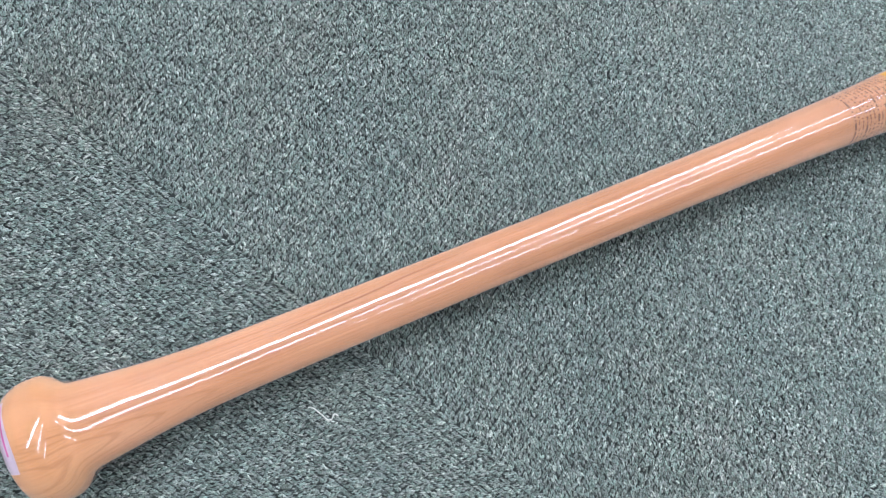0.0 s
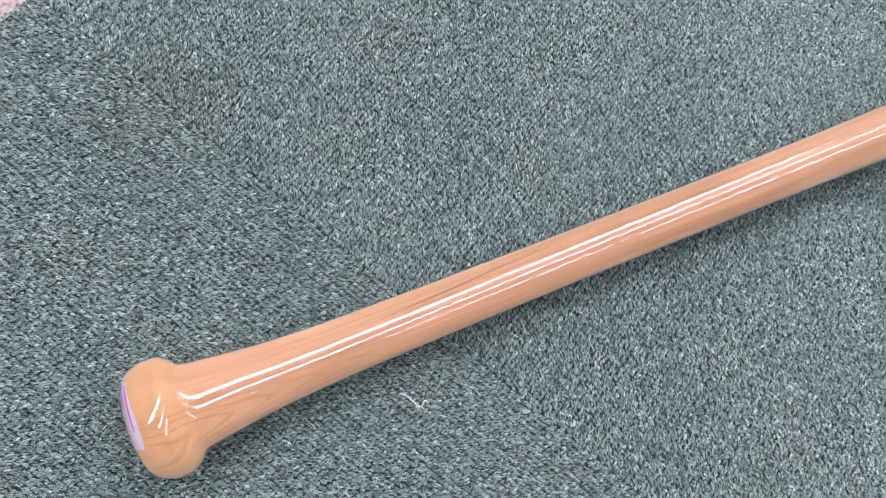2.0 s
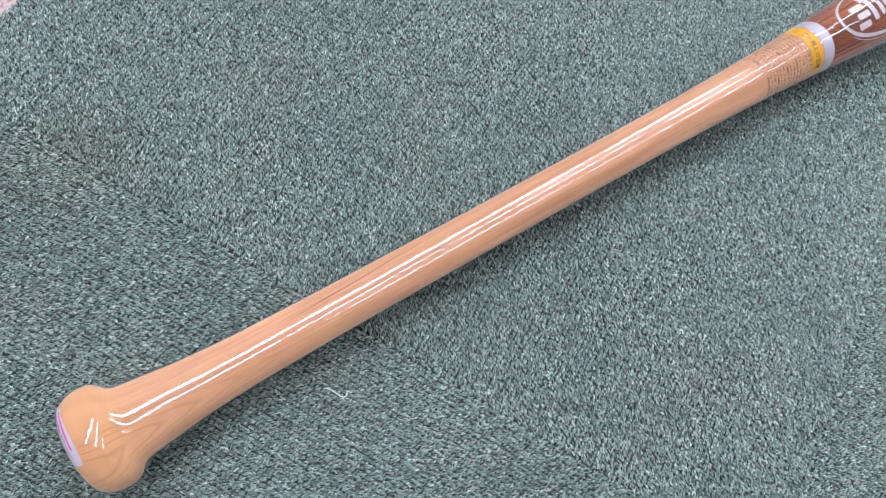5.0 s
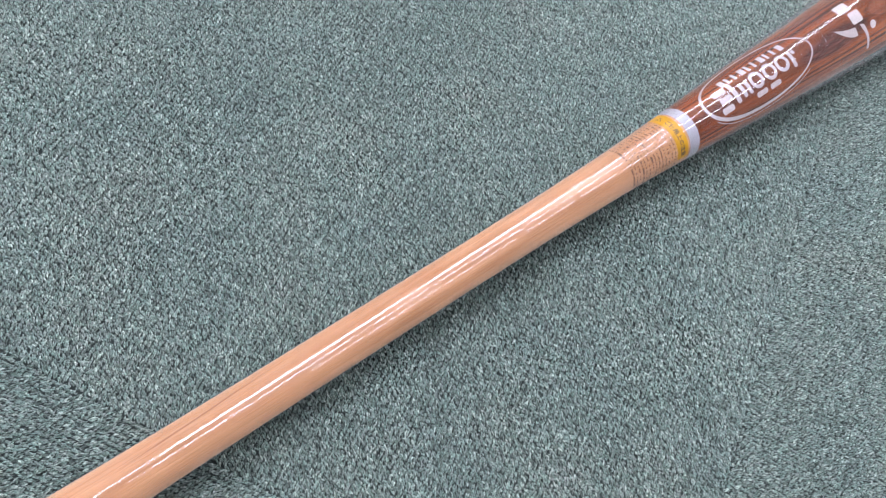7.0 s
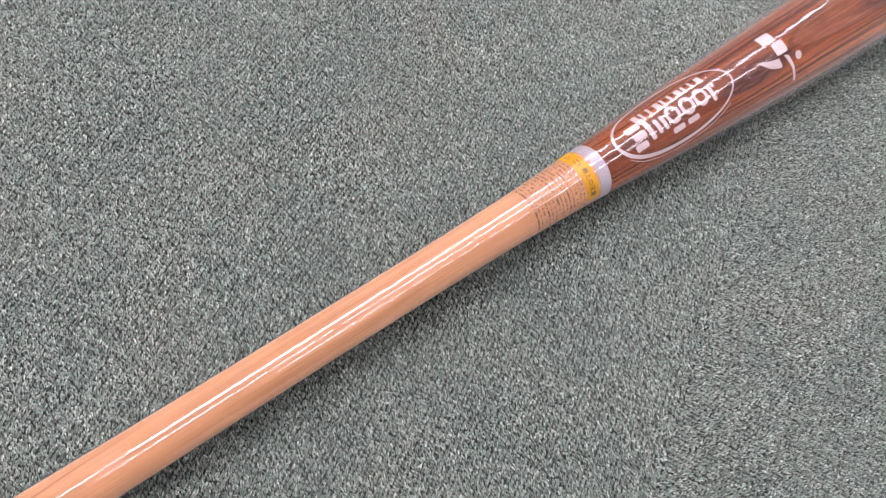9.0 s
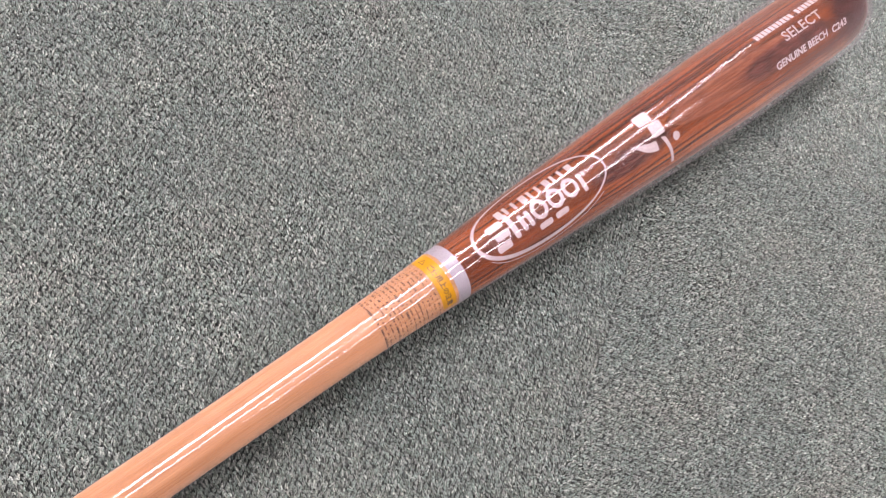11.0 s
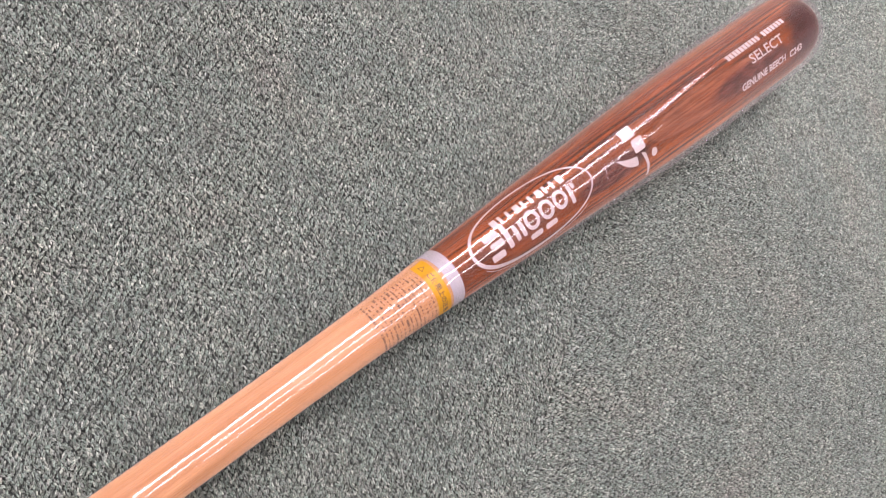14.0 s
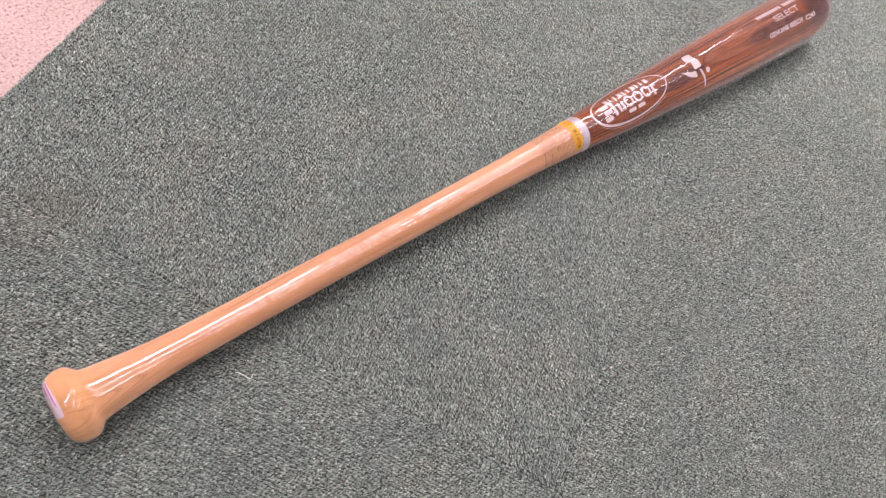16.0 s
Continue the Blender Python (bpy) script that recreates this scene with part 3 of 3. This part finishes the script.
# ---- print on the bat ----
def wrap(bm, place, off=0.00012, fine=0.0016):
    """Lays a flat mesh (x, y in metres) onto the bat by place(x, y) -> (along, round)."""
    for _ in range(5):
        es = [e for e in bm.edges if e.calc_length() > fine]
        if not es:
            break
        bmesh.ops.subdivide_edges(bm, edges=es, cuts=1)
        bmesh.ops.triangulate(bm, faces=bm.faces)
    for v in bm.verts:
        x, phi = place(v.co.x, v.co.y)
        v.co = on_bat(x, phi, off)
    return bm


def along(x0, phi0):
    """Print that reads along the bat, its foot towards larger phi."""
    return lambda a, b: (x0 + a, phi0 - b / radius(x0 + a))


def round_it(x0, phi0):
    """Print that reads round the bat, its head towards the tip."""
    return lambda a, b: (x0 + b, phi0 + a / radius(x0))


def flat(points):
    bm = bmesh.new()
    bm.faces.new([bm.verts.new((x, y, 0)) for x, y in points])
    bmesh.ops.triangulate(bm, faces=bm.faces)
    return bm


def flats(shapes):
    bm = bmesh.new()
    for points in shapes:
        bm.faces.new([bm.verts.new((x, y, 0)) for x, y in points])
    bmesh.ops.triangulate(bm, faces=bm.faces)
    return bm


def rect(x0, y0, x1, y1):
    return [(x0, y0), (x1, y0), (x1, y1), (x0, y1)]


def lettering(text, height, width, bold=0.014):
    """Flat letters of a cap height and a total width."""
    cu = bpy.data.curves.new("letters", "FONT")
    cu.body, cu.size, cu.resolution_u, cu.offset = text, 1.0, 3, bold
    ob = new("letters", cu)
    me = bpy.data.meshes.new_from_object(ob.evaluated_get(bpy.context.evaluated_depsgraph_get()))
    bm = bmesh.new()
    bm.from_mesh(me)
    bpy.data.objects.remove(ob), bpy.data.curves.remove(cu), bpy.data.meshes.remove(me)
    xs, ys = [v.co.x for v in bm.verts], [v.co.y for v in bm.verts]
    for v in bm.verts:
        v.co = Vector(((v.co.x - min(xs)) / (max(xs) - min(xs)) * width, (v.co.y - min(ys)) / (max(ys) - min(ys)) * height, 0))
    return bm


def ellipse_band(cx, cy, a, b, t0, t1, thick, steps=96):
    """A band along an ellipse, from angle t0 to t1, of thickness thick(angle), inwards."""
    bm = bmesh.new()
    rows = []
    for k in range(steps + 1):
        t = t0 + (t1 - t0) * k / steps
        w = thick(t)
        rows.append([bm.verts.new((cx + (a - w * f) * math.cos(t), cy + (b - w * f) * math.sin(t), 0)) for f in (0, 1)])
    for p, q in zip(rows, rows[1:]):
        bm.faces.new((p[0], q[0], q[1], p[1]))
    return bm


OV = (0.5248, -0.02)
emblem = part("oval_emblem", wrap(ellipse_band(0, 0, 0.0503, 0.0215, 0, 2 * math.pi, lambda t: 0.0013 + 0.0013 * max(0, math.cos(t - 3.9)), 120), along(*OV)), PRINT, bat, "white printed oval outline")
part("oval_line", wrap(ellipse_band(0.001, -0.0008, 0.0515, 0.0232, 3.6, 5.6, lambda t: 0.0004, 60), along(*OV)), PRINT, emblem, "thin white printed arc")
part("letters", wrap(lettering("SELECT", 0.0075, 0.0470), along(0.7590, 0.12)), PRINT, bat, "white printed word")
part("letters", wrap(lettering("GENUINE BEECH", 0.0055, 0.0640, 0.032), along(0.7390, 0.58)), PRINT, bat, "white printed words")
part("letters", wrap(lettering("C243", 0.0054, 0.0195, 0.032), along(0.8090, 0.60)), PRINT, bat, "white printed model number")
part("print_bar", wrap(flats([rect(0.0046 * k, 0, 0.0046 * k + 0.0036, 0.0045) for k in range(18) if k != 10]), along(0.7385, -0.28)), PRINT, bat, "row of white printed blocks")

def ring_shape(cx, cy, a, b, thick):
    return ellipse_band(cx, cy, a, b, 0, 2 * math.pi, lambda t: thick, 28)


# emblem inside the oval: plain bars, blocks and rings
def rounded(x0, y0, x1, y1, r=0.0008, lean=0.0):
    pts = []
    for cx, cy, a0 in ((x1 - r, y1 - r, 0), (x0 + r, y1 - r, 90), (x0 + r, y0 + r, 180), (x1 - r, y0 + r, 270)):
        for k in range(4):
            a = radians(a0 + 30 * k)
            y = cy + r * math.sin(a)
            pts.append((cx + r * math.cos(a) + lean * (y - y0), y))
    return pts


for k in range(10):
    x0 = -0.0275 + 0.0061 * k
    part("emblem_bar", wrap(flat(rounded(x0, 0.0060, x0 + (0.0022 if k % 3 else 0.0044), 0.0116, 0.0005)), along(*OV)), PRINT, emblem)
for x0, y0, x1, y1 in ((-0.0385, 0.0022, -0.0275, 0.0064), (-0.0365, -0.0040, -0.0265, 0.0002), (-0.0385, -0.0102, -0.0285, -0.0060), (-0.0248, -0.0086, -0.0212, 0.0076), (-0.0182, -0.0076, -0.0152, 0.0022), (-0.0132, -0.0076, -0.0102, 0.0022)):
    part("emblem_block", wrap(flat(rounded(x0, y0, x1, y1, 0.0012, -0.05)), along(*OV)), PRINT, emblem)
for x0 in (-0.0035, 0.0090, 0.0210):
    part("emblem_ring", wrap(ring_shape(x0, -0.0016, 0.0056, 0.0060, 0.0024), along(*OV)), PRINT, emblem)
for x0 in (-0.0035, 0.0090):
    part("emblem_block", wrap(flat(rounded(x0 - 0.0052, -0.0128, x0 + 0.0046, -0.0092, 0.0014)), along(*OV)), PRINT, emblem)
part("emblem_block", wrap(flat(rounded(0.0285, -0.0088, 0.0316, 0.0028)), along(*OV)), PRINT, emblem)
part("emblem_block", wrap(flat(rounded(0.0322, -0.0006, 0.0350, 0.0026)), along(*OV)), PRINT, emblem)

# second emblem: blocks, a leaf, a stem and a dot
EM = (0.6182, 0.083)
leaf = [(-0.0215 + 0.0190 * f, -0.0002 - 0.0030 * math.sin(math.pi * f * 0.9) * 0.3 + -0.0052 * f) for f in span(0, 1, 8)]
leaf += [(-0.0025 - 0.0190 * f, -0.0118 + 0.0116 * f - 0.0028 * math.sin(math.pi * f)) for f in span(0, 1, 8)][:-1]
mark = part("emblem_leaf", wrap(flat(leaf), along(*EM)), PRINT, bat, "white printed leaf shape")
part("emblem_block", wrap(flat(rounded(-0.0070, 0.0064, 0.0050, 0.0148, 0.0014, 0.12)), along(*EM)), PRINT, mark)
part("emblem_block", wrap(flat(rounded(-0.0030, -0.0040, 0.0075, 0.0050, 0.0014, 0.10)), along(*EM)), PRINT, mark)
part("emblem_stem", wrap(flat([(0.0020, -0.0052), (0.0058, -0.0068), (0.0082, -0.0150), (0.0102, -0.0262), (0.0080, -0.0262), (0.0060, -0.0160)]), along(*EM)), PRINT, mark)
part("emblem_dot", wrap(flat([(0.0142 + 0.0029 * math.cos(a * math.pi / 12), -0.0104 + 0.0029 * math.sin(a * math.pi / 12)) for a in range(24)]), along(*EM)), PRINT, mark)

for x0, p0, dx, dp in ((0.5878, 0.00, -0.0014, 0.05), (0.5870, 0.14, -0.0004, 0.09), (0.5855, 0.31, 0.0010, 0.05)):
    part("film_scuff", wrap(flat([(0, 0), (dx, -dp * 0.024), (dx + 0.0005, -dp * 0.024), (0.0006, 0.0002)]), along(x0, p0)), PRINT, film)

# ---- the warning label: a yellow band and lines of fine dark print on clear film ----
LABEL_OFF = 0.00068
band = part("yellow_band", wrap(flat(rect(-0.0165, 0, 0.0200, 0.0088)), round_it(0.4440, -0.06), LABEL_OFF), YELLOW, bat, "yellow printed warning band")
part("warning_words", wrap(lettering("\u3054\u4f7f\u7528\u4e0a\u306e\u6ce8\u610f", 0.0039, 0.0250), round_it(0.4465, -0.46), LABEL_OFF + 0.0001, 0.0012), INK, band, "dark printed warning heading")
part("warning_triangle", wrap(ellipse_band(0, 0, 0.0024, 0.0024, math.pi / 2, math.pi / 2 + 2 * math.pi, lambda t: 0.0007, 3), round_it(0.4478, -0.755), LABEL_OFF + 0.0001), INK, band)
rng = random.Random(5)
for line in range(14):
    x0 = 0.4415 - 0.00265 * line
    bars = []
    bold = line in (7, 10, 13)
    arc = -0.0150 + (0.0012 if line % 3 else 0)
    stop = 0.0205 - (0.008 * rng.random() if line % 2 else 0)
    while arc < stop:
        w = rng.uniform(0.0004, 0.0008)
        if rng.random() < (0.85 if bold else 0.7):
            h = rng.uniform(0.0010, 0.0014) if bold else rng.uniform(0.0006, 0.0010)
            bars.append(rect(arc, 0, arc + w, h))
        arc += w + rng.choice((0.0003, 0.0003, 0.0004, 0.0012))
    part("print_line", wrap(flats(bars), round_it(x0, 0.0), LABEL_OFF, 0.003), INK if bold else FINE_INK, bat)

# ---- sticker over the knob's end, below the film ----
def end_patch(rows, off):
    """A patch of the knob's shoulder: rows of (phi, x from, x to)."""
    bm = bmesh.new()
    made = [[bm.verts.new(on_bat(a + (b - a) * k / 6, phi, off)) for k in range(7)] for phi, a, b in rows]
    for p, q in zip(made, made[1:]):
        for k in range(6):
            bm.faces.new((p[k], q[k], q[k + 1], p[k + 1]))
    return bm


sticker_rows = [(p, -0.0165, -0.0118 + 0.0012 * math.sin(3.1 * p + 1) + 0.0014 * (0.3 - p) * (p > -0.9)) for p in span(-1.35, 0.42, 36)]
sticker = part("end_sticker", end_patch(sticker_rows, 0.00015), STICKER, bat, "white sticker with pink print")
for a, b, c, d in ((-0.0160, -0.0156, -1.1, -0.1), (-0.0146, -0.0139, -1.0, -0.35), (-0.0128, -0.0121, -0.8, 0.1)):
    part("sticker_print", end_patch([(p, a, b) for p in span(c, d, 20)], 0.00022), PINK_INK, sticker)

# ---- white thread on the carpet ----
def thread(points, thick):
    cu = bpy.data.curves.new("thread", "CURVE")
    cu.dimensions, cu.bevel_depth, cu.bevel_resolution = "3D", thick, 2
    sp = cu.splines.new("BEZIER")
    sp.bezier_points.add(len(points) - 1)
    for b, p in zip(sp.bezier_points, points):
        b.co, b.handle_left_type, b.handle_right_type = p, "AUTO", "AUTO"
    ob = new("thread", cu)
    me = bpy.data.meshes.new_from_object(ob.evaluated_get(bpy.context.evaluated_depsgraph_get()))
    bpy.data.objects.remove(ob)
    me.materials.append(THREAD)
    return new("thread", me)


tagged(thread([(x - 0.0205, y, z) for x, y, z in ((0.1126, -0.0295, 0.0008), (0.1143, -0.0305, 0.0016), (0.1168, -0.0345, 0.0018), (0.1200, -0.0390, 0.0012), (0.1214, -0.0382, 0.0022), (0.1224, -0.0372, 0.0024), (0.1240, -0.0388, 0.0012))], 0.0003), "short bent white thread lying on the carpet", "thread")
